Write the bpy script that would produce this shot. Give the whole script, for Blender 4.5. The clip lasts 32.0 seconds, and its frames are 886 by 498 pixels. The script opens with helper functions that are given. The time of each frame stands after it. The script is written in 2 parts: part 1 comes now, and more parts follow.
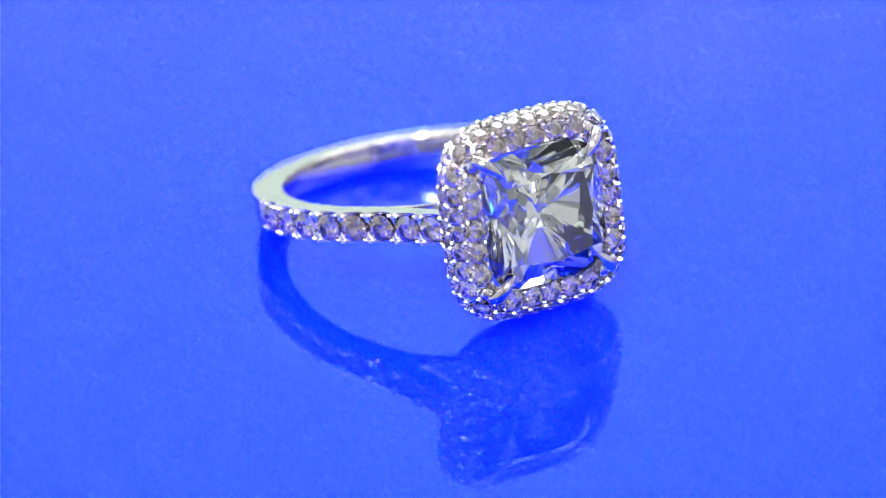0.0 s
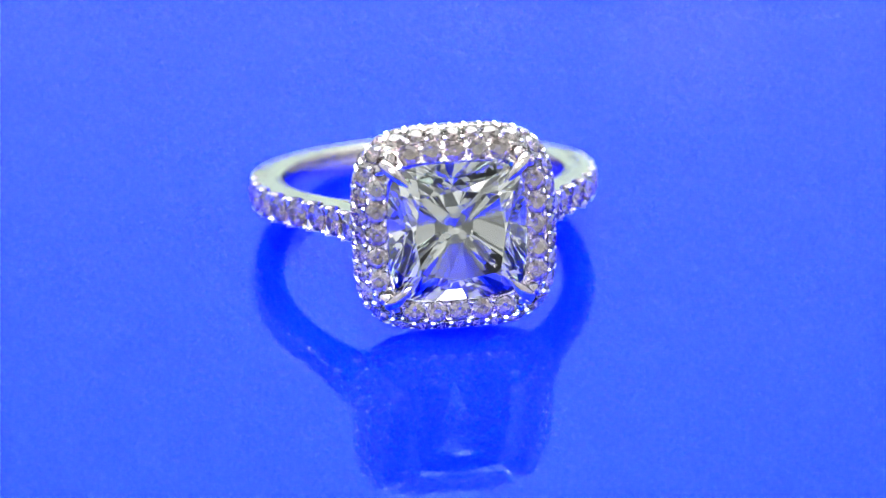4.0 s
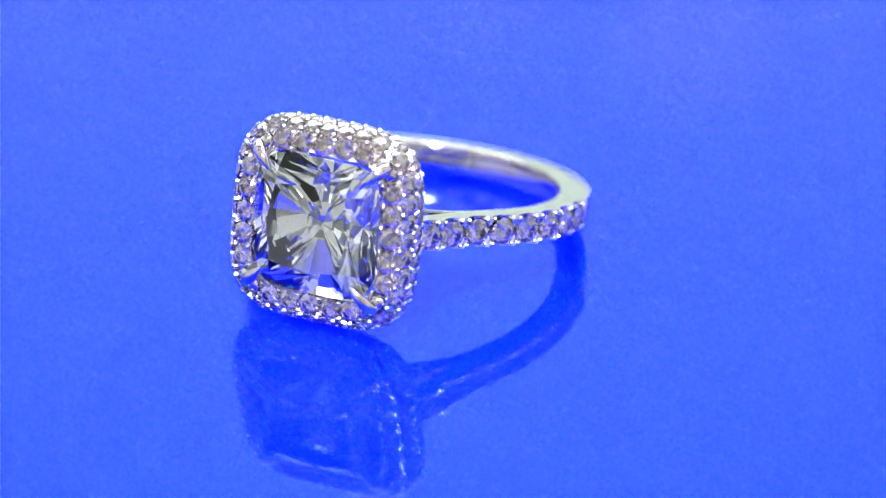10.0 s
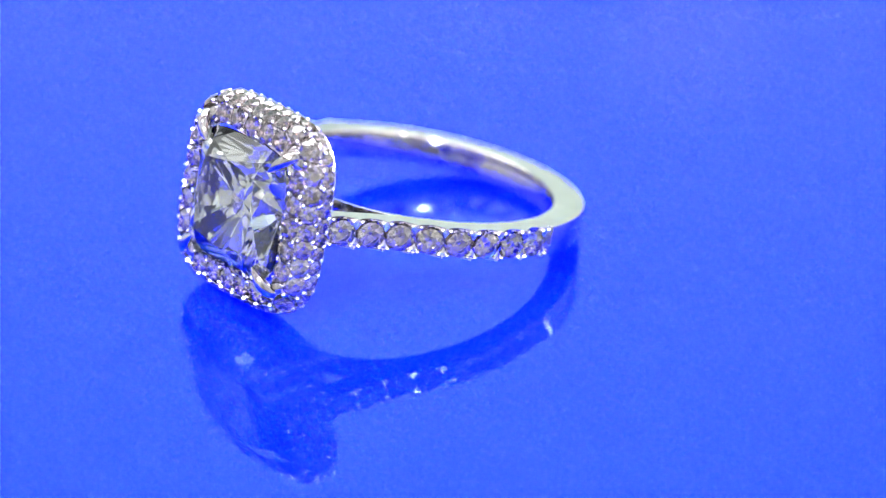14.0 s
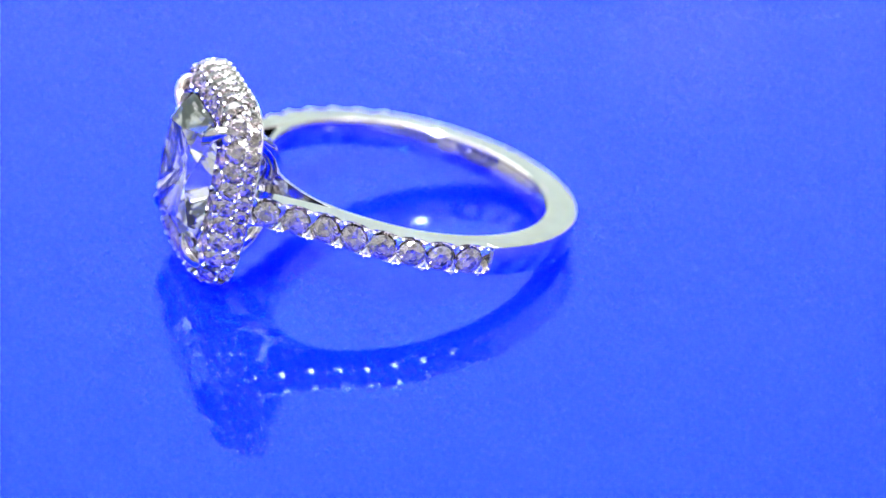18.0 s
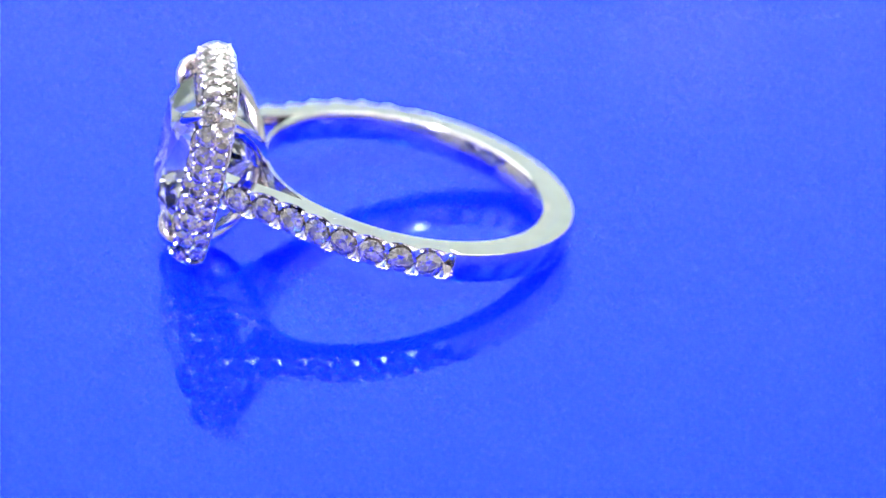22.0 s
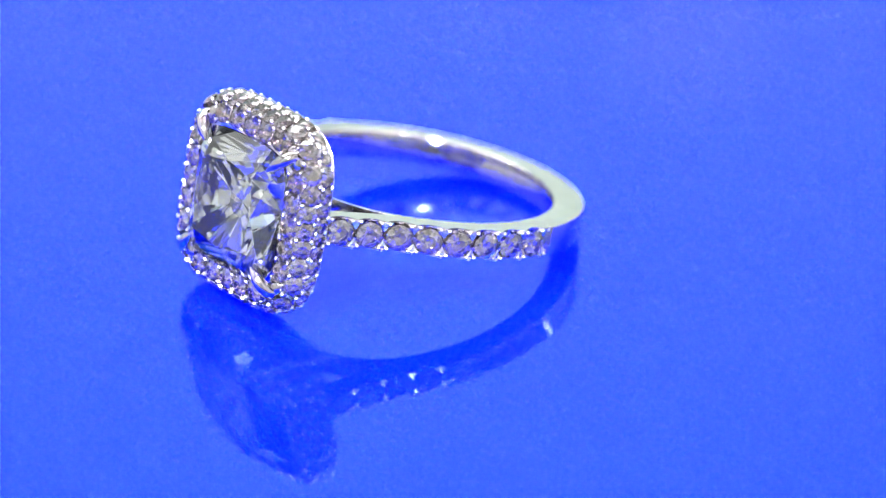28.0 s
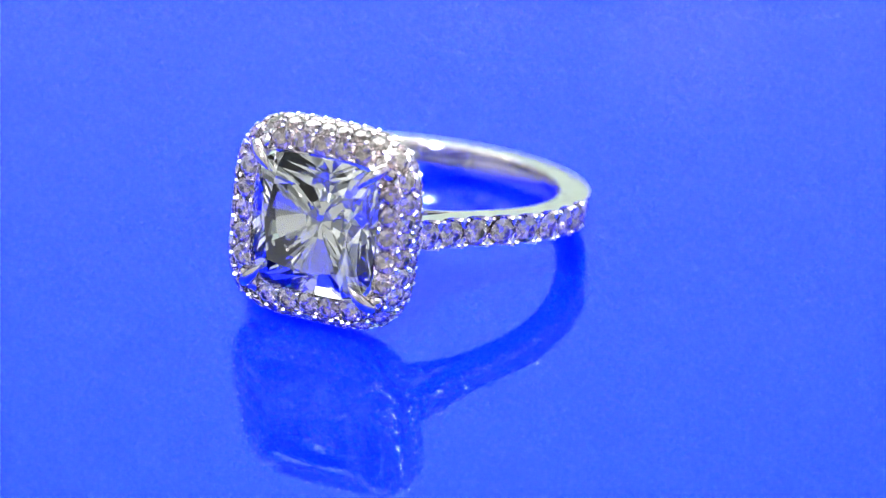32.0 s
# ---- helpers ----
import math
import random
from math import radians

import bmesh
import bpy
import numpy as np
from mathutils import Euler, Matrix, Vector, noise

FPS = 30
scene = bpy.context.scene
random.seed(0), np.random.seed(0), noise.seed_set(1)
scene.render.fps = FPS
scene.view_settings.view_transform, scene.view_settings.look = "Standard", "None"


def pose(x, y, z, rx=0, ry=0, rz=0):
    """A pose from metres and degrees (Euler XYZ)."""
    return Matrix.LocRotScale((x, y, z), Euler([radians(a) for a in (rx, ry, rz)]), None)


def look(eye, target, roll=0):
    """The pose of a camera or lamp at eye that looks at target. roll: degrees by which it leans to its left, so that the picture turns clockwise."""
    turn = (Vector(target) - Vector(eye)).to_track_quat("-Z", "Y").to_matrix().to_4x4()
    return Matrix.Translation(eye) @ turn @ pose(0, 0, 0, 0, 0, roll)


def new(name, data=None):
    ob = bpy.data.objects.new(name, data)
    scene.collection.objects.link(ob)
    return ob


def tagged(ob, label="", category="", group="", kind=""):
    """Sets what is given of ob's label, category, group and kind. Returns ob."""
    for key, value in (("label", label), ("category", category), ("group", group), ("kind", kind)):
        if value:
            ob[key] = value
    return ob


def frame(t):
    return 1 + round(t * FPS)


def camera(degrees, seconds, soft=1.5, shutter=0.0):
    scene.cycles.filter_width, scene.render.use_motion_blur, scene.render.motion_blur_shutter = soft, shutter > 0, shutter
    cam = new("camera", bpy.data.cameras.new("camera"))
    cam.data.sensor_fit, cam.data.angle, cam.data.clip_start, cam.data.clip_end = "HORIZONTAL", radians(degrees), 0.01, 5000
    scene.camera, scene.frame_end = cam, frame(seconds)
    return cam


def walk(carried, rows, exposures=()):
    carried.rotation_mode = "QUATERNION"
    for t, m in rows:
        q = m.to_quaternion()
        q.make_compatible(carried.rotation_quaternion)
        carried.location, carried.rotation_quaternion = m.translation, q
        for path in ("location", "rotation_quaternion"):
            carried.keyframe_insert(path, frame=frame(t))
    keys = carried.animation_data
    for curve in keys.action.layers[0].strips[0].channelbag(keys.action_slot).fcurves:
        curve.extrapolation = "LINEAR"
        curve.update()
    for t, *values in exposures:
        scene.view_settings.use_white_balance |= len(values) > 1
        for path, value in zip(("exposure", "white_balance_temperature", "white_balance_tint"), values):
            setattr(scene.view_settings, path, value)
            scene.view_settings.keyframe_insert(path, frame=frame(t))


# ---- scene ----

# ---- camera: stands still on its tripod ----
MM = 0.001
FOV = math.degrees(2 * math.atan(784 / 7000))
cam = camera(FOV, 32.0, soft=1.15)
AIM = Vector((2.009, 0, -1.25)) * MM
EYE = AIM + Vector((0, -math.cos(radians(25.993)), math.sin(radians(25.993)))) * 233.02 * MM
cam.data.dof.use_dof = True
cam.data.dof.focus_distance, cam.data.dof.aperture_fstop = 0.220, 32
walk(cam, [(0.0, look(EYE, AIM)), (32.0, look(EYE, AIM))])

# ---- light ----
world = bpy.data.worlds.new("world")
scene.world = world
world.use_nodes = True
world.node_tree.nodes["Background"].inputs[0].default_value = (0.8, 0.85, 0.9, 1)
world.node_tree.nodes["Background"].inputs[1].default_value = 0.05


def area_lamp(name, eye, target, size, radiance, colour=(1, 1, 1), shape="RECTANGLE", depth=0):
    data = bpy.data.lights.new(name, "AREA")
    data.shape, data.size, data.color = shape, size, colour
    data.size_y = depth or size
    face = size * (depth or size) * (math.pi / 4 if shape == "DISK" else 1)
    data.energy = radiance * math.pi * face
    ob = new(name, data)
    ob.matrix_world = look(eye, target)
    return ob


def at(azimuth, elevation, distance):
    """A place round the plate: azimuth 0 is behind the plate as the camera sees it, 90 to its right."""
    a, e = radians(azimuth), radians(elevation)
    return (distance * math.sin(a) * math.cos(e), distance * math.cos(a) * math.cos(e), distance * math.sin(e))


# one small hard lamp above the camera; every other lamp is added, unseen fill
# large softbox-like fill behind the plate, added to whiten the metal
area_lamp("back_fill_light", (0.0, 0.46, 0.80), (0, 0, 0), 1.1, 4.25, (0.97, 1.0, 0.99), depth=0.5)
# unseen pale fill panels added round the table and overhead to brighten the facets
FILL_TINT = (0.965, 1.0, 0.98)
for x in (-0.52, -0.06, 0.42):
    area_lamp("front_fill_light", (x, -0.72, 0.68), (x, 0, 0.68), 0.24, 0.6, FILL_TINT, depth=0.46)
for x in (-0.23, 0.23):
    area_lamp("front_fill_light", (x, -0.735, 0.30), (x, 0, 0.30), 0.14, 0.42, FILL_TINT, depth=0.36)
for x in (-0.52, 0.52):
    area_lamp("front_fill_light", (x, -0.735, 0.24), (x, 0, 0.24), 0.42, 0.42, FILL_TINT, depth=0.48)
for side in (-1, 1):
    area_lamp("side_fill_light", (side * 0.735, -0.10, 0.24), (0, -0.10, 0.24), 1.2, 0.45, FILL_TINT, depth=0.48)
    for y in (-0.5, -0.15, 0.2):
        area_lamp("side_fill_light", (side * 0.72, y + 0.12, 0.70), (0, y + 0.12, 0.70), 0.2, 1.1, FILL_TINT, depth=0.44)
for x in (-0.42, 0.05, 0.5):
    area_lamp("top_fill_light", (x, -0.33, 0.98), (x, -0.33, 0), 0.2, 0.9, FILL_TINT, depth=0.70)
SPOT = (1.0, 0.97, 0.93)
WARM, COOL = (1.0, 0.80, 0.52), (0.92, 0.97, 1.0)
key = area_lamp("key_light", at(188.7, 50.9, 0.6), (0, 0, 0), 0.053, 1700.0, SPOT, "DISK")
key.data.spread = radians(42)
# weak unseen bulbs added for sparkle; the warm ones imitate the stones' fire
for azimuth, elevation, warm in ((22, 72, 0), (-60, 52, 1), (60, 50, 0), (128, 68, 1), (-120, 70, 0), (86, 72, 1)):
    area_lamp("sparkle_light", at(azimuth, elevation, 0.62), (0, 0, 0), 0.024, 320.0, WARM if warm else COOL, "DISK")


# ---- materials ----
def material(name):
    m = bpy.data.materials.new(name)
    m.use_nodes = True
    return m, m.node_tree.nodes, m.node_tree.links, m.node_tree.nodes["Principled BSDF"]


def ramp(nodes, stops):
    r = nodes.new("ShaderNodeValToRGB")
    while len(r.color_ramp.elements) < len(stops):
        r.color_ramp.elements.new(0.5)
    for e, (p, c) in zip(r.color_ramp.elements, stops):
        e.position, e.color = p, (*c, 1)
    return r


def coloured(name, a, b, scale, rough=(0.5, 0.6), metal=0.0, bump=0.0, detail=6):
    """A surface that wanders between two colours and two roughnesses."""
    m, n, l, p = material(name)
    tc = n.new("ShaderNodeTexCoord")
    ns = n.new("ShaderNodeTexNoise")
    ns.inputs["Scale"].default_value, ns.inputs["Detail"].default_value = scale, detail
    l.new(tc.outputs["Object"], ns.inputs["Vector"])
    c = ramp(n, ((0.3, a), (0.7, b)))
    l.new(ns.outputs["Fac"], c.inputs[0])
    l.new(c.outputs[0], p.inputs["Base Color"])
    mr = n.new("ShaderNodeMapRange")
    mr.inputs["To Min"].default_value, mr.inputs["To Max"].default_value = rough
    l.new(ns.outputs["Fac"], mr.inputs["Value"])
    l.new(mr.outputs[0], p.inputs["Roughness"])
    p.inputs["Metallic"].default_value = metal
    if bump:
        fine = n.new("ShaderNodeTexNoise")
        fine.inputs["Scale"].default_value, fine.inputs["Detail"].default_value = scale * 9, 4
        l.new(tc.outputs["Object"], fine.inputs["Vector"])
        bp = n.new("ShaderNodeBump")
        bp.inputs["Strength"].default_value, bp.inputs["Distance"].default_value = bump, 0.00002
        l.new(fine.outputs["Fac"], bp.inputs["Height"])
        l.new(bp.outputs[0], p.inputs["Normal"])
    return m


def diamond(name, tint_a, tint_b):
    """Clear cut stone; the tint wanders from stone to stone."""
    m, n, l, p = material(name)
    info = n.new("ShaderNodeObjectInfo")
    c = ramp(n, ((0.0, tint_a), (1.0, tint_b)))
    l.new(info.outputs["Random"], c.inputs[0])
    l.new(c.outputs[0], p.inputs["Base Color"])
    p.inputs["Transmission Weight"].default_value = 1.0
    p.inputs["IOR"].default_value = 2.417
    p.inputs["Roughness"].default_value = 0.0
    return m


WHITE_GOLD = coloured("polished_white_gold", (0.69, 0.645, 0.635), (0.75, 0.705, 0.695), 900, (0.025, 0.06), 1.0, 0.05)
SEAT_METAL = coloured("drilled_seat_metal", (0.60, 0.585, 0.575), (0.72, 0.70, 0.69), 2500, (0.12, 0.24), 1.0, 0.3)
BEAD_METAL = coloured("burnished_bead_metal", (0.64, 0.62, 0.61), (0.72, 0.70, 0.69), 1500, (0.14, 0.18), 1.0)
CENTRE_DIAMOND = diamond("centre_diamond", (1, 1, 1), (1, 1, 1))
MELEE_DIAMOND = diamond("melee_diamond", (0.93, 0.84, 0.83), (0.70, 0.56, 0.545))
BLUE_ACRYLIC = coloured("blue_acrylic", (0.0001, 0.0008, 0.165), (0.0001, 0.0009, 0.175), 25, (0.01, 0.02))
BLUE_ACRYLIC.node_tree.nodes["Principled BSDF"].inputs["IOR"].default_value = 1.52
BLUE_ACRYLIC.node_tree.nodes["Principled BSDF"].inputs["Specular Tint"].default_value = (0.05, 1.0, 1.0, 1)
BLUE_ACRYLIC.node_tree.nodes["Principled BSDF"].inputs["Subsurface Weight"].default_value = 1.0
BLUE_ACRYLIC.node_tree.nodes["Principled BSDF"].inputs["Subsurface Radius"].default_value = (0.6, 0.8, 1.0)
BLUE_ACRYLIC.node_tree.nodes["Principled BSDF"].inputs["Subsurface Scale"].default_value = 0.06
PALE_WALL = coloured("pale_wall", (0.74, 0.85, 0.80), (0.76, 0.87, 0.82), 3, (0.6, 0.75), 0, 0.1)
DISC_WHITE = coloured("white_disc", (0.94, 0.96, 0.95), (0.97, 0.98, 0.97), 40, (0.5, 0.6))
DIM_WALL = coloured("grey_wall", (0.17, 0.175, 0.175), (0.36, 0.37, 0.37), 5, (0.6, 0.75), 0, 0.1)
TABLE_GREY = coloured("dark_grey_table", (0.05, 0.05, 0.05), (0.08, 0.08, 0.08), 8, (0.4, 0.6), 0, 0.1)


# ---- mesh helpers (lengths in millimetres) ----
def mesh_of(name, bm, mat, smooth=None):
    """Closes a bmesh made in millimetres into a mesh in metres."""
    bmesh.ops.recalc_face_normals(bm, faces=bm.faces)
    for v in bm.verts:
        v.co *= MM
    me = bpy.data.meshes.new(name)
    bm.to_mesh(me)
    bm.free()
    me.materials.append(mat)
    if smooth is not None:
        for f in me.polygons:
            f.use_smooth = True
        me.set_sharp_from_angle(angle=radians(smooth))
    return me


def part(name, bm, mat, parent, label="", smooth=None):
    ob = new(name, mesh_of(name, bm, mat, smooth))
    ob.parent = parent
    return tagged(ob, label)


def piece(name, me, parent, m):
    """One of many alike pieces on a shared mesh, at the pose m in its thing's space."""
    ob = new(name, me)
    ob.parent = parent
    ob.matrix_basis = m
    return ob


def frame_at(place, normal, along):
    """A pose at place (mm) whose z axis is normal and whose x axis lies along."""
    z = Vector(normal).normalized()
    x = Vector(along)
    x = (x - z * x.dot(z)).normalized()
    y = z.cross(x)
    m = Matrix((x, y, z)).transposed().to_4x4()
    m.translation = Vector(place) * MM
    return m


def loft(bm, rings, closed=True, caps=False):
    """Skins rows of points; closed: the last ring joins the first."""
    rows = [[bm.verts.new(p) for p in r] for r in rings]
    n = len(rows[0])
    pairs = list(zip(rows, rows[1:] + rows[:1])) if closed else list(zip(rows, rows[1:]))
    for a, b in pairs:
        for i in range(n):
            bm.faces.new((a[i], a[(i + 1) % n], b[(i + 1) % n], b[i]))
    if caps and not closed:
        bm.faces.new(rows[0])
        bm.faces.new(rows[-1])
    return bm


def tube(path, radii, sides=14, squash=1.0):
    """A bar along a path with a radius at each point and round ends."""
    pts = [Vector(p) for p in path]
    rings = []
    for i, p in enumerate(pts):
        d = (pts[min(i + 1, len(pts) - 1)] - pts[max(i - 1, 0)]).normalized()
        ref = Vector((0, 0, 1)) if abs(d.z) < 0.9 else Vector((1, 0, 0))
        a = d.cross(ref).normalized()
        b = d.cross(a)
        rings.append([p + (a * math.cos(k) + b * math.sin(k) * squash) * radii[i] for k in np.linspace(0, math.tau, sides, endpoint=False)])
    return loft(bmesh.new(), rings, closed=False, caps=True)


def bezier(p, n):
    a, b, c, d = (Vector(q) for q in p)
    return [a * (1 - t) ** 3 + b * 3 * t * (1 - t) ** 2 + c * 3 * t * t * (1 - t) + d * t ** 3 for t in np.linspace(0, 1, n)]


# ---- cut stones: z points out of the table, the girdle lies at z = 0 ----
def cut_stone(radius_at, table, crown, pavilion, girdle, sides, tiers, uneven):
    """A brilliant as the hull of its corners: table, stars, kites, girdle, lower facets, pavilion mains and culet.
    tiers: rows of pavilion corners (share of the radius, share of the depth at the sides and at the corners, how many,
    turn); uneven: how far the cutter strayed."""
    stray = random.Random(23)
    bm = bmesh.new()
    step = math.pi / 4
    for k in range(8):
        a = k * step
        r, r2 = radius_at(a), radius_at(a + step)
        bm.verts.new((table * r * math.cos(a), table * r * math.sin(a), crown))
        # where neighbouring mains meet
        x = math.atan2(r2 - r * math.cos(step), r * math.sin(step))
        b = a + x
        s = radius_at(b)
        mid = 0.5 + 0.5 * table + 0.02
        rise = (1 - mid * s * math.cos(x) / r) / (1 - table)
        bm.verts.new((mid * s * math.cos(b), mid * s * math.sin(b), girdle / 2 + (crown - girdle / 2) * rise))
    for share, side, corner, count, turn in tiers:
        for k in range(count):
            a = (k + turn) * math.tau / count
            depth = side + (corner - side) * math.sin(2 * a) ** 2
            w = (share + stray.uniform(-uneven, uneven)) * radius_at(a)
            a += stray.uniform(-uneven, uneven) * 2
            bm.verts.new((w * math.cos(a), w * math.sin(a), -depth * pavilion))
    for k in range(sides):
        a = k * math.tau / sides
        r = radius_at(a)
        for z in (girdle / 2, -girdle / 2):
            bm.verts.new((r * math.cos(a), r * math.sin(a), z))
    bm.verts.new((0, 0, -pavilion))
    bmesh.ops.convex_hull(bm, input=bm.verts)
    loose = [v for v in bm.verts if not v.link_faces]
    bmesh.ops.delete(bm, geom=loose, context="VERTS")
    return bm


def cushion(half, corner):
    """The radius of a soft square with bowed sides, by angle."""
    def r(a):
        c, s = abs(math.cos(a)), abs(math.sin(a))
        n = corner
        return half / (c ** n + s ** n) ** (1 / n)
    return r


# ---- the room that closes the place ----
def slab(name, lo, hi, mat, label):
    bm = bmesh.new()
    bmesh.ops.create_cube(bm, size=1)
    for v in bm.verts:
        v.co = Vector(((lo[i] if v.co[i] < 0 else hi[i]) * 1000 for i in range(3)))
    return tagged(new(name, mesh_of(name, bm, mat)), label, kind="structure")


R = 0.75
slab("floor", (-R, -R, -0.06), (R, R, -0.014), TABLE_GREY, "plain dark grey work surface under the turning plate")
# unseen pale sheet, added so the band mirrors something bright behind the plate
slab("bounce_sheet", (-R, 0.202, -0.014), (R, R, -0.010), PALE_WALL, "plain pale bounce sheet added out of view behind the plate")
slab("wall_north", (-R, R, -0.010), (R, R + 0.03, 1.0), PALE_WALL, "plain matt pale grey wall behind the plate")
slab("wall_south", (-R, -R - 0.03, -0.014), (R, -R, 1.0), DIM_WALL, "mottled mid-grey wall behind the camera")
slab("wall_east", (R, -R - 0.03, -0.014), (R + 0.03, R + 0.03, 1.0), DIM_WALL, "mottled mid-grey side wall")
slab("wall_west", (-R - 0.03, -R - 0.03, -0.014), (-R, R + 0.03, 1.0), DIM_WALL, "mottled mid-grey side wall")
slab("ceiling", (-R - 0.03, -R - 0.03, 1.0), (R + 0.03, R + 0.03, 1.03), DIM_WALL, "plain grey ceiling")



def white_disc(x, z, radius):
    """A small round white disc added on the wall behind as a stand-in; the plate mirrors it as a faint pale patch."""
    bm = bmesh.new()
    rings = []
    for rr, yy in ((radius, 0), (radius, -3), (radius - 0.8, -4)):
        rings.append([(x + rr * math.cos(a), R * 1000 + yy, z + rr * math.sin(a)) for a in np.linspace(0, math.tau, 40, endpoint=False)])
    loft(bm, rings, closed=False, caps=True)
    return tagged(new("white_disc", mesh_of("white_disc", bm, DISC_WHITE, 30)), "small round white disc added out of view on the pale wall", "disc", "discs on the wall")


# two added discs, there only for the pale patches in the plate
white_disc(68, 302, 20)
white_disc(15, 288, 10)

# ---- the blue plate that turns ----
def plate():
    bm = bmesh.new()
    rings = []
    for rr, zz in ((199.0, -14.0), (200.0, -13.0), (200.0, -1.0), (199.7, -0.3), (199.0, 0.0)):
        rings.append([(rr * math.cos(a), rr * math.sin(a), zz) for a in np.linspace(0, math.tau, 128, endpoint=False)])
    loft(bm, rings, closed=False, caps=True)
    ob = new("turntable_plate", mesh_of("turntable_plate", bm, BLUE_ACRYLIC))
    return tagged(ob, "glossy royal blue acrylic plate turning slowly, mirror-polished", "plate")


PLATE = plate()

# ---- the ring: x across the head, -y from the band towards the head, z along the finger hole ----
RING = tagged(new("engagement_ring"), "white gold halo ring with cushion-cut diamond, lying on blue acrylic", "ring")
RI, RO, W, WS = 8.13, 10.0, 1.75, 1.76
END = 100.5            # degrees from the head at which the stones of the shank end
FLOOR = 0.74           # depth of the stone seats under the girdles


def polar(psi, r, side=1):
    """A point of the band's plane, psi degrees from the head."""
    a = radians(psi)
    return Vector((side * r * math.sin(a), -r * math.cos(a), 0))


def smooth_step(a, b, x):
    t = min(1, max(0, (x - a) / (b - a)))
    return t * t * (3 - 2 * t)


def shank():
    rings = []
    for deg in np.arange(-180, 180, 1.5):
        psi = abs(deg)
        ro = RO - FLOOR * (1 - smooth_step(END - 0.3, END + 0.3, psi)) - 0.74 * (1 - smooth_step(30, 62, psi))
        w = W / 2 - 0.12 * (1 - smooth_step(30, 60, psi))
        side = 1 if deg >= 0 else -1
        b = 0.07
        # the hole is cambered for comfort, with soft edges
        prof = [(RI + 0.22, -w), (RI + 0.12, -w + 0.04)]
        prof += [(RI + 0.075 * (z / 0.8) ** 2, z * (w - 0.1) / 0.8) for z in np.linspace(-0.8, 0.8, 13)]
        prof += [(RI + 0.12, w - 0.04), (RI + 0.22, w),
                (ro - b, w), (ro - 0.02, w - 0.02), (ro, w - b), (ro + 0.015, 0), (ro, -w + b), (ro - 0.02, -w + 0.02), (ro - b, -w)]
        rings.append([polar(psi, r, side) + Vector((0, 0, z)) for r, z in prof])
    return part("shank", loft(bmesh.new(), rings), WHITE_GOLD, RING, smooth=40)


shank()

# outer line of the stones from the shank's side up to the halo, in the band's plane
def shoulder_line():
    pts = [polar(p, RO) for p in np.arange(END, 52, -1.5)]
    a = polar(52, RO)
    t = Vector((-math.cos(radians(52)), -math.sin(radians(52)), 0))
    d = Vector((5.05, -11.55, 0))
    pts += bezier((a, a + t * 2.0, d - Vector((-0.5, -0.87, 0)) * 1.6, d), 14)
    return pts


LINE = shoulder_line()
RUN = [0.0]
for p, q in zip(LINE, LINE[1:]):
    RUN.append(RUN[-1] + (q - p).length)


def on_line(s, side):
    """Place, direction and outward normal at s mm along the shoulder's line."""
    i = max(0, min(len(LINE) - 2, next((k for k in range(len(RUN) - 1) if RUN[k + 1] >= s), len(LINE) - 2)))
    f = (s - RUN[i]) / (RUN[i + 1] - RUN[i])
    p = LINE[i].lerp(LINE[i + 1], f)

    def way(k):
        k = max(0, min(len(LINE) - 2, k))
        return (LINE[k + 1] - LINE[k]).normalized()
    d = (way(i - 1).lerp(way(i), f + 0.5) if f < 0.5 else way(i).lerp(way(i + 1), f - 0.5)).normalized()
    n = Vector((-d.y, d.x, 0))
    if n.dot(p) < 0:
        n = -n
    flip = Vector((side, 1, 1))
    return p * flip, d * flip, n * flip


STONES, FIRST, PITCH = 8, 0.33, 1.70


def shoulder(side):
    """The bar that carries the stones from the shank to the halo, with scalloped rails along both edges."""
    start, rings = 6.2, []
    for s in np.linspace(start, RUN[-1], 40):
        p, d, n = on_line(s, side)
        w = W / 2 - 0.02 * (1 - smooth_step(start, start + 2.0, s))
        thick = 0.75 - 0.15 * smooth_step(6, RUN[-1], s)
        o, i = -FLOOR + 0.004, -FLOOR - thick
        prof = [(i, -w + 0.1), (i, w - 0.1), (i + 0.08, w), (o - 0.03, w), (o, w - 0.03), (o, -w + 0.03), (o - 0.03, -w), (i + 0.08, -w)]
        rings.append([p + n * h + Vector((0, 0, z)) for h, z in prof])
    bar = part("shoulder", loft(bmesh.new(), rings, closed=False, caps=True), WHITE_GOLD, RING, smooth=35)
    for up in (1, -1):
        rings = []
        for s in np.linspace(0.0, RUN[-1], 361):
            p, d, n = on_line(s, side)
            w = WS / 2 + 0.004
            wave = abs(math.cos(math.pi * (s - FIRST) / PITCH))
            top = -0.40 + 0.24 * wave ** 2 + 0.18 * wave ** 30
            if s < FIRST:
                top = -0.02
            prof = [(-FLOOR - 0.05, w - 0.17), (top, w - 0.12), (top, w), (-FLOOR - 0.05, w)]
            rings.append([p + n * h + Vector((0, 0, z * up)) for h, z in prof])
        part("rail", loft(bmesh.new(), rings, closed=False, caps=True), WHITE_GOLD, bar, smooth=20)
    return bar


SHOULDERS = {s: shoulder(s) for s in (1, -1)}

# ---- shared small pieces ----
MELEE_TIERS = ((0.24, 0.782, 0.782, 8, 0.5), (0.62, 0.392, 0.392, 8, 0))


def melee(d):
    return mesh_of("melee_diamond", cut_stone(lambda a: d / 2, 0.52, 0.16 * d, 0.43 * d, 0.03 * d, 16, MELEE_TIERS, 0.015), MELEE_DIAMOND)


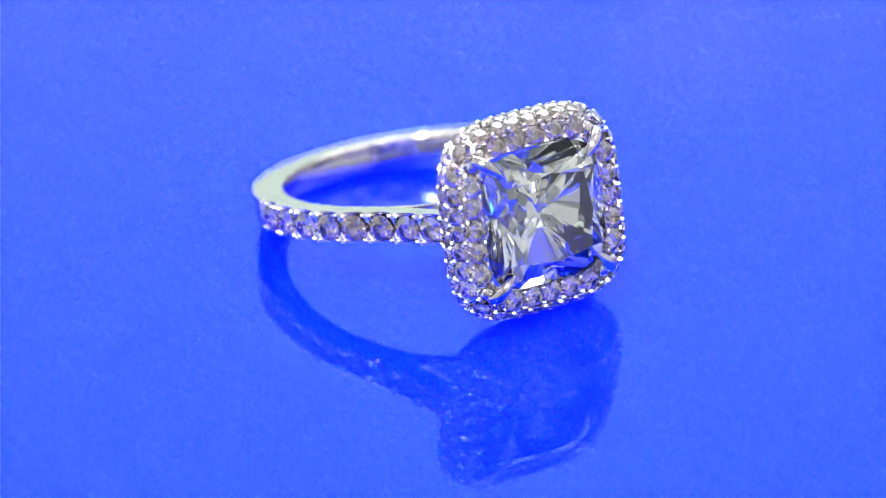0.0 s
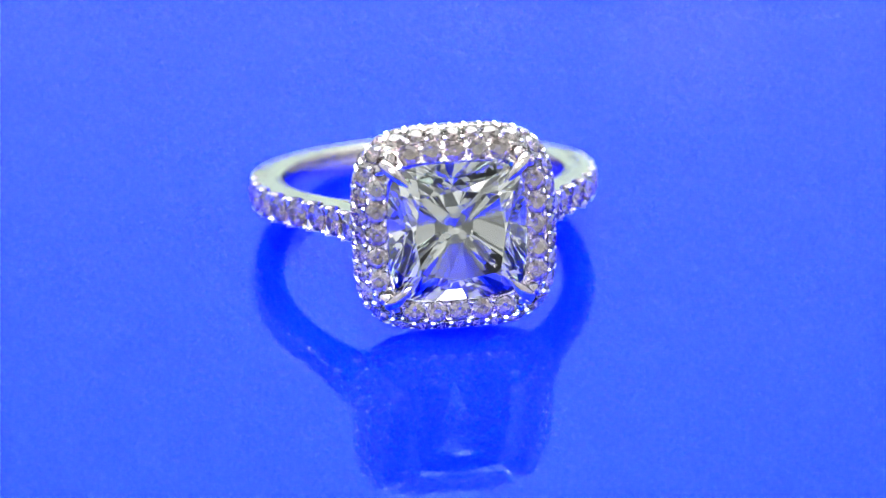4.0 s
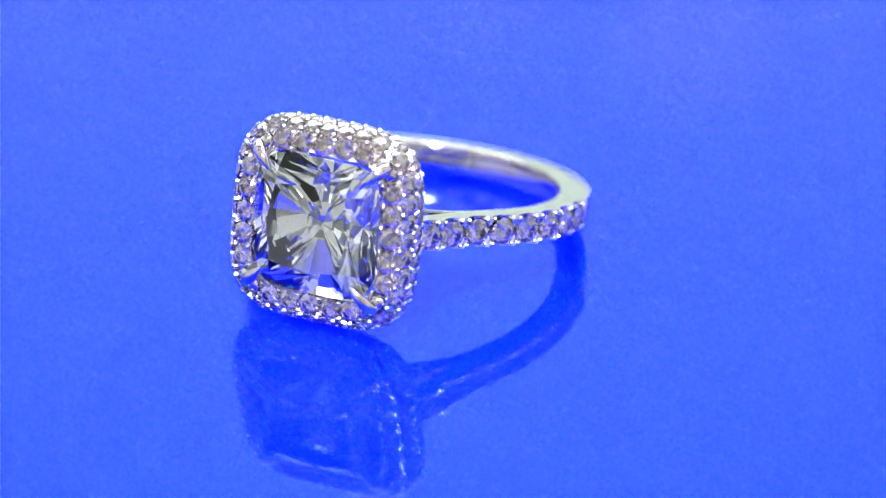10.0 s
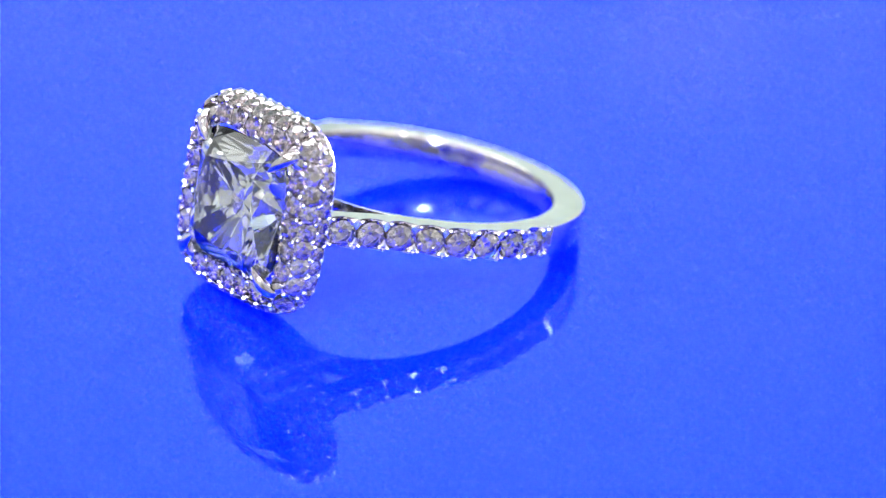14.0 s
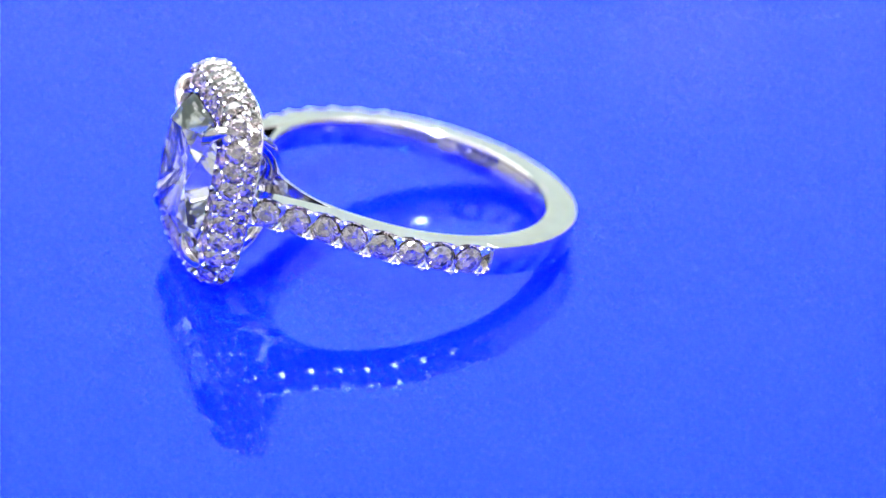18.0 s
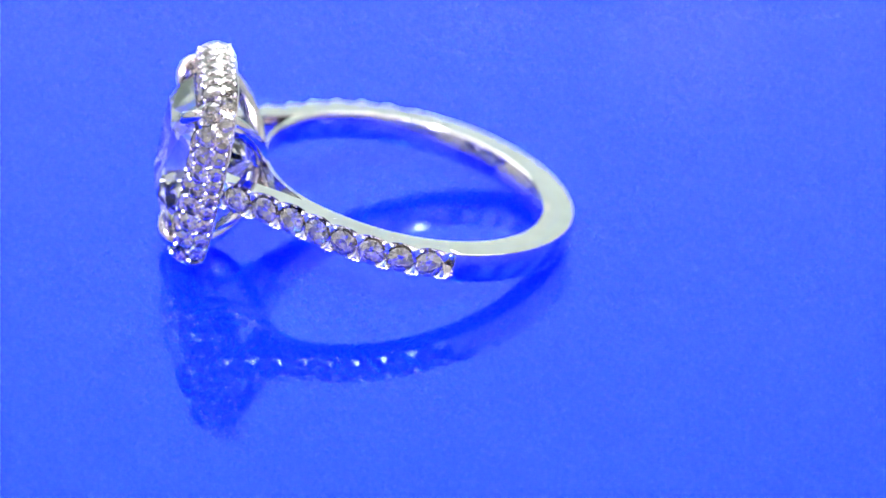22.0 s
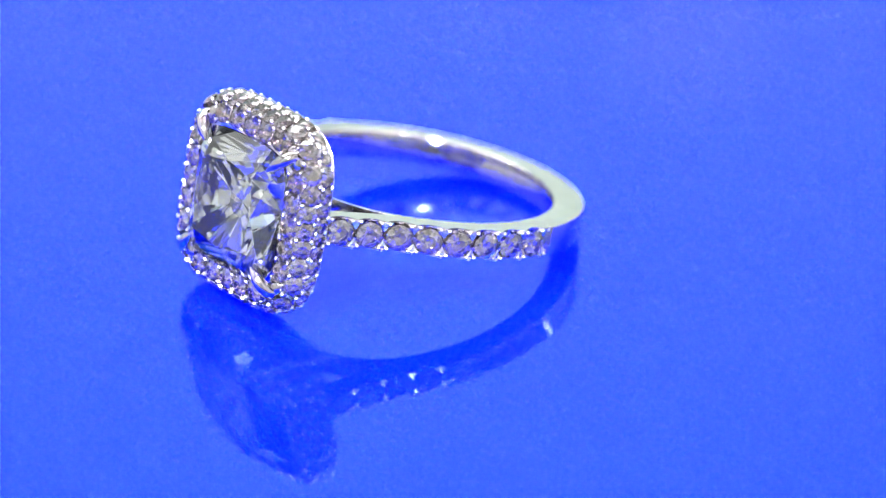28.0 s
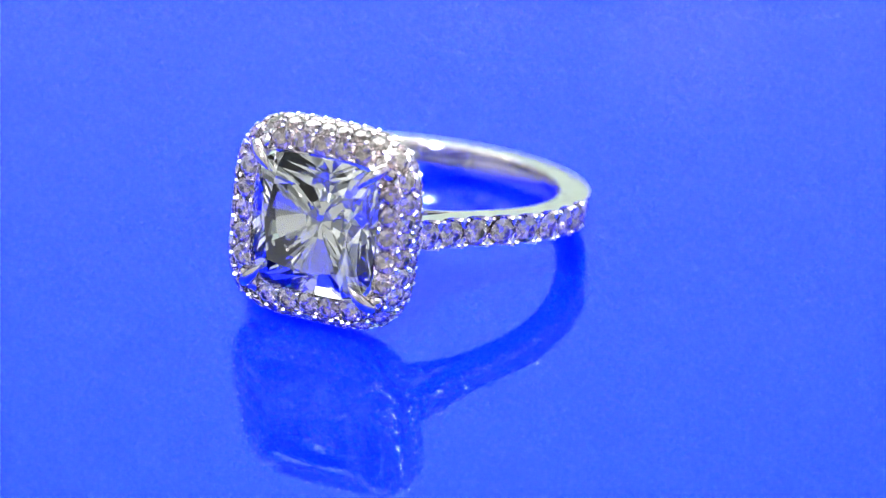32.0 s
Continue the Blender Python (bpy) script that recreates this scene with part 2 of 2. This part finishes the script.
def bead_mesh(r, tall):
    bm = bmesh.new()
    bmesh.ops.create_icosphere(bm, subdivisions=2, radius=r)
    for v in bm.verts:
        v.co.z = v.co.z * tall if v.co.z > 0 else v.co.z * 2.2
    return mesh_of("bead", bm, BEAD_METAL, 80)


SHANK_STONE, BEAD, SMALL_BEAD, FRONT_BEAD = melee(1.52), bead_mesh(0.122, 1.15), bead_mesh(0.108, 1.2), bead_mesh(0.082, 1.2)


def web_mesh():
    """The metal left standing between two round stones and the rail: a web with hollow flanks; y points to the rail."""
    edge = ((0.0, 0.20), (0.10, 0.34), (0.20, 0.49), (0.33, 0.60), (0.46, 0.67), (0.46, WS / 2 - 0.11))
    ring = list(edge) + [(-x, y) for x, y in edge[:0:-1]]
    bm = bmesh.new()
    low = [bm.verts.new((x * 0.8, y, -FLOOR - 0.02)) for x, y in ring]
    mid = [bm.verts.new((x, y, -0.24)) for x, y in ring]
    high = [bm.verts.new((x * 0.8, 0.06 + y * 0.92, -0.13)) for x, y in ring]
    top = bm.verts.new((0, 0.56, -0.07))
    n = len(ring)
    for k in range(n):
        j = (k + 1) % n
        bm.faces.new((low[k], low[j], mid[j], mid[k]))
        bm.faces.new((mid[k], mid[j], high[j], high[k]))
        bm.faces.new((high[k], high[j], top))
    bmesh.ops.recalc_face_normals(bm, faces=bm.faces)
    return mesh_of("web", bm, SEAT_METAL, 30)


WEB = web_mesh()
rnd = random.Random(7)
for side, bar in SHOULDERS.items():
    for k in range(STONES):
        p, d, n = on_line(FIRST + (k + 0.5) * PITCH, side)
        wob = Vector((rnd.uniform(-1, 1), rnd.uniform(-1, 1), rnd.uniform(-1, 1))) * 0.05
        turn = Matrix.Rotation(rnd.uniform(0, 0.8), 4, "Z")
        piece("melee_diamond", SHANK_STONE, bar, frame_at(p - n * 0.06, n + wob, d) @ turn)
    for k in range(STONES + 1):
        p, d, n = on_line(FIRST + k * PITCH, side)
        for z in (1, -1):
            m = Matrix.Identity(4)
            for c, axis in enumerate((d * z * side, Vector((0, 0, z)), n)):
                m.col[c] = (*axis, 0)
            m.translation = p * MM
            piece("web", WEB, bar, m)
            for e in (-0.24, 0.24):
                piece("bead", BEAD, bar, frame_at(p + d * e + Vector((0, 0, z * (WS / 2 - 0.17))) - n * 0.07, n + Vector((0, 0, z * 0.25)), d))


# ---- the halo ----
CORE = 2.9            # the halo's outlines are told by how far they run outside this half width
SOFT = 4.5            # half width of the soft square from which they are offset


def soft_square(n=4.6, count=720):
    """Points and outward normals round a soft square, clockwise from the middle of the top, with the run along it."""
    rows, run = [], [0.0]
    for k in range(count + 1):
        a = math.pi / 2 - k * math.tau / count
        c, q = math.cos(a), math.sin(a)
        rad = SOFT / (abs(c) ** n + abs(q) ** n) ** (1 / n)
        p = Vector((rad * c, rad * q))
        g = Vector((math.copysign(abs(c) ** (n - 1), c), math.copysign(abs(q) ** (n - 1), q))).normalized()
        if rows:
            run.append(run[-1] + (p - rows[-1][0]).length)
        rows.append((p, g))
    return rows, run


BASE, BASE_RUN = soft_square()


def outline(t, o):
    """Point and outward normal at the share t of the outline o mm outside the core, from the middle of the top."""
    s = (t % 1.0) * BASE_RUN[-1]
    i = min(len(BASE) - 2, int(np.searchsorted(BASE_RUN, s, "right")) - 1)
    f = (s - BASE_RUN[i]) / (BASE_RUN[i + 1] - BASE_RUN[i])
    n = BASE[i][1].lerp(BASE[i + 1][1], f).normalized()
    return BASE[i][0].lerp(BASE[i + 1][0], f) + n * (CORE + o - SOFT), n


def head(x, z, u):
    """A place u mm from the band's centre towards the head, x across and z along the finger hole."""
    return Vector((x, -u, z * 1.012 + 0.07))


def facing(x, z, u):
    """A direction told like a place of the head."""
    return Vector((x, -u, z))


def halo():
    prof = [(0.95, 12.42), (0.95, 12.85), (1.00, 12.90), (1.10, 12.84), (1.20, 12.50), (1.74, 12.46), (1.97, 12.28), (2.03, 11.95), (2.20, 11.7),
            (2.24, 11.3), (2.55, 11.16), (2.60, 11.10), (2.55, 11.02), (2.30, 11.0), (2.10, 11.1), (1.84, 12.08), (1.2, 12.32)]
    n = 144
    rings = [[None] * len(prof) for _ in range(n)]
    for j, (o, u) in enumerate(prof):
        for i in range(n):
            p, _ = outline(i / n, o)
            rings[i][j] = head(p.x, p.y, u)
    return part("halo", loft(bmesh.new(), rings), SEAT_METAL, RING, smooth=35)


HALO = halo()


def halo_row(o, u, tilt, d, places, bead):
    """One row of stones round the halo, with two pairs of beads between each two."""
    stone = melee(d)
    t0 = radians(tilt)
    perimeter = BASE_RUN[-1] + math.tau * (CORE + o - SOFT)

    def spot(s):
        p, n = outline(s, o)
        nn = facing(n.x * math.sin(t0), n.y * math.sin(t0), math.cos(t0))
        along = facing(n.y, -n.x, 0)
        return head(p.x, p.y, u), nn, along
    for s in places:
        p, nn, along = spot(s)
        wob = Vector((rnd.uniform(-1, 1), rnd.uniform(-1, 1), rnd.uniform(-1, 1))) * 0.06
        piece("melee_diamond", stone, HALO, frame_at(p, nn + wob, along) @ Matrix.Rotation(rnd.uniform(0, 0.8), 4, "Z"))
        for e in (-1, 1):
            b, bn, ba = spot(s + e * d * 0.485 / perimeter)
            across = bn.cross(ba).normalized()
            for w in (-1, 1):
                piece("bead", bead, HALO, frame_at(b + across * w * d * 0.37 + bn * 0.03, bn + across * w * 0.2, ba))


front = [k * 0.25 + (j - 2) * 1.27 / BASE_RUN[-1] for k in range(4) for j in range(5)]
halo_row(1.58, 13.06, 8, 1.20, front, FRONT_BEAD)
halo_row(2.44, 12.52, 62, 1.16, [k / 32 for k in range(32)], BEAD)
halo_row(2.68, 11.64, 92, 0.92, [(k + 0.5) / 40 for k in range(40)], SMALL_BEAD)


# ---- the centre stone, its claws and the basket ----
def centre_stone():
    bm = cut_stone(cushion(3.86, 4.6), 0.654, 1.143, 4.21, 0.14, 48, uneven=0.010,
                   tiers=((0.22, 0.84, 0.84, 8, 0.5), (0.333, 0.69, 0.679, 8, 0), (0.584, 0.418, 0.418, 8, 0.5), (0.84, 0.1855, 0.1855, 16, 0.5)))
    me = mesh_of("centre_diamond", bm, CENTRE_DIAMOND)
    ob = piece("centre_diamond", me, RING, frame_at(head(0, 0, 13.10), facing(0, 0, 1), (1, 0, 0)))
    return tagged(ob, "large clear cushion-cut diamond")


centre_stone()


def claw(sx, sz):
    line = ((3.95, 12.0, 0.30), (3.98, 12.85, 0.34), (3.86, 13.22, 0.37), (3.62, 13.50, 0.38), (3.34, 13.66, 0.34), (3.05, 13.74, 0.24), (2.78, 13.80, 0.08))
    path = [head(sx * q, sz * q, u) for q, u, _ in line]
    part("claw", tube(path, [r for _, _, r in line], 16), WHITE_GOLD, RING, smooth=60)


def corner_plate(sx, sz):
    """The polished saddle under a claw, where the front row of stones breaks off."""
    bm = bmesh.new()
    bmesh.ops.create_icosphere(bm, subdivisions=3, radius=1)
    for v in bm.verts:
        v.co = Vector((v.co.x * 0.85, v.co.y * 0.50, v.co.z * 0.42))
    me = mesh_of("corner_plate", bm, WHITE_GOLD, 60)
    piece("corner_plate", me, HALO, frame_at(head(sx * 3.86, sz * 3.86, 12.74), facing(sx * 0.4, sz * 0.4, 1), facing(sx, -sz, 0)))


def basket_wire(sx, sz):
    path = bezier((head(sx * 0.7, sz * 0.5, 8.7), head(sx * 2.2, sz * 1.8, 8.9), head(sx * 3.3, sz * 3.3, 10.0), head(sx * 3.75, sz * 3.9, 11.8)), 14)
    part("basket_wire", tube(path, [0.5] * 14, 14), WHITE_GOLD, RING, smooth=60)


for sx in (1, -1):
    for sz in (1, -1):
        claw(sx, sz)
        corner_plate(sx, sz)
        basket_wire(sx, sz)


# ---- what moves: plate and ring turn together, and turn back at 21 s ----
def lint():
    """A fine fibre and a grain of dust that lie on the plate and turn with it."""
    mat = coloured("blue_grey_lint", (0.0006, 0.004, 0.08), (0.0010, 0.005, 0.12), 4000, (0.85, 1.0))
    mat.node_tree.nodes["Principled BSDF"].inputs["Specular IOR Level"].default_value = 0.05
    path = bezier(((14.95, 15.4, 0.012), (14.7, 16.6, 0.02), (14.75, 17.6, 0.012), (13.85, 19.8, 0.012)), 12)
    fibre = new("lint_fibre", mesh_of("lint_fibre", tube(path, [0.003] + [0.0055] * 7 + [0.004] * 3 + [0.003], 6), mat))
    tagged(fibre, "fine dark lint fibre lying on blue acrylic plate", "lint")
    bm = bmesh.new()
    bmesh.ops.create_icosphere(bm, subdivisions=1, radius=0.03)
    for v in bm.verts:
        v.co = Vector((16.76 + v.co.x * 1.4, 13.66 + v.co.y, 0.018 + v.co.z * 0.35))
    dust = new("dust_grain", mesh_of("dust_grain", bm, mat))
    tagged(dust, "tiny dark dust grain lying on blue acrylic plate", "dust")
    return fibre, dust


LINT = lint()

LIE = pose(0.814 * MM, -0.394 * MM, 3.106 * MM, -13.0, 0, 0)


def yaw(t):
    return 31.986 - 5.805 * (t if t < 21.03 else 42.06 - t)


def motions():
    times = [0.0, 3.5, 7.0, 10.5, 14.0, 17.5, 19.5, 20.5, 20.9, 21.03, 21.17, 21.6, 22.5, 24.5, 28.0, 32.0]
    walk(RING, [(t, pose(0, 0, 0, 0, 0, yaw(t)) @ LIE) for t in times])
    for speck in LINT:
        walk(speck, [(t, pose(0, 0, 0, 0, 0, yaw(t))) for t in times])
    walk(PLATE, [(t, pose(0, 0, 0, 0, 0, yaw(t))) for t in times])


motions()
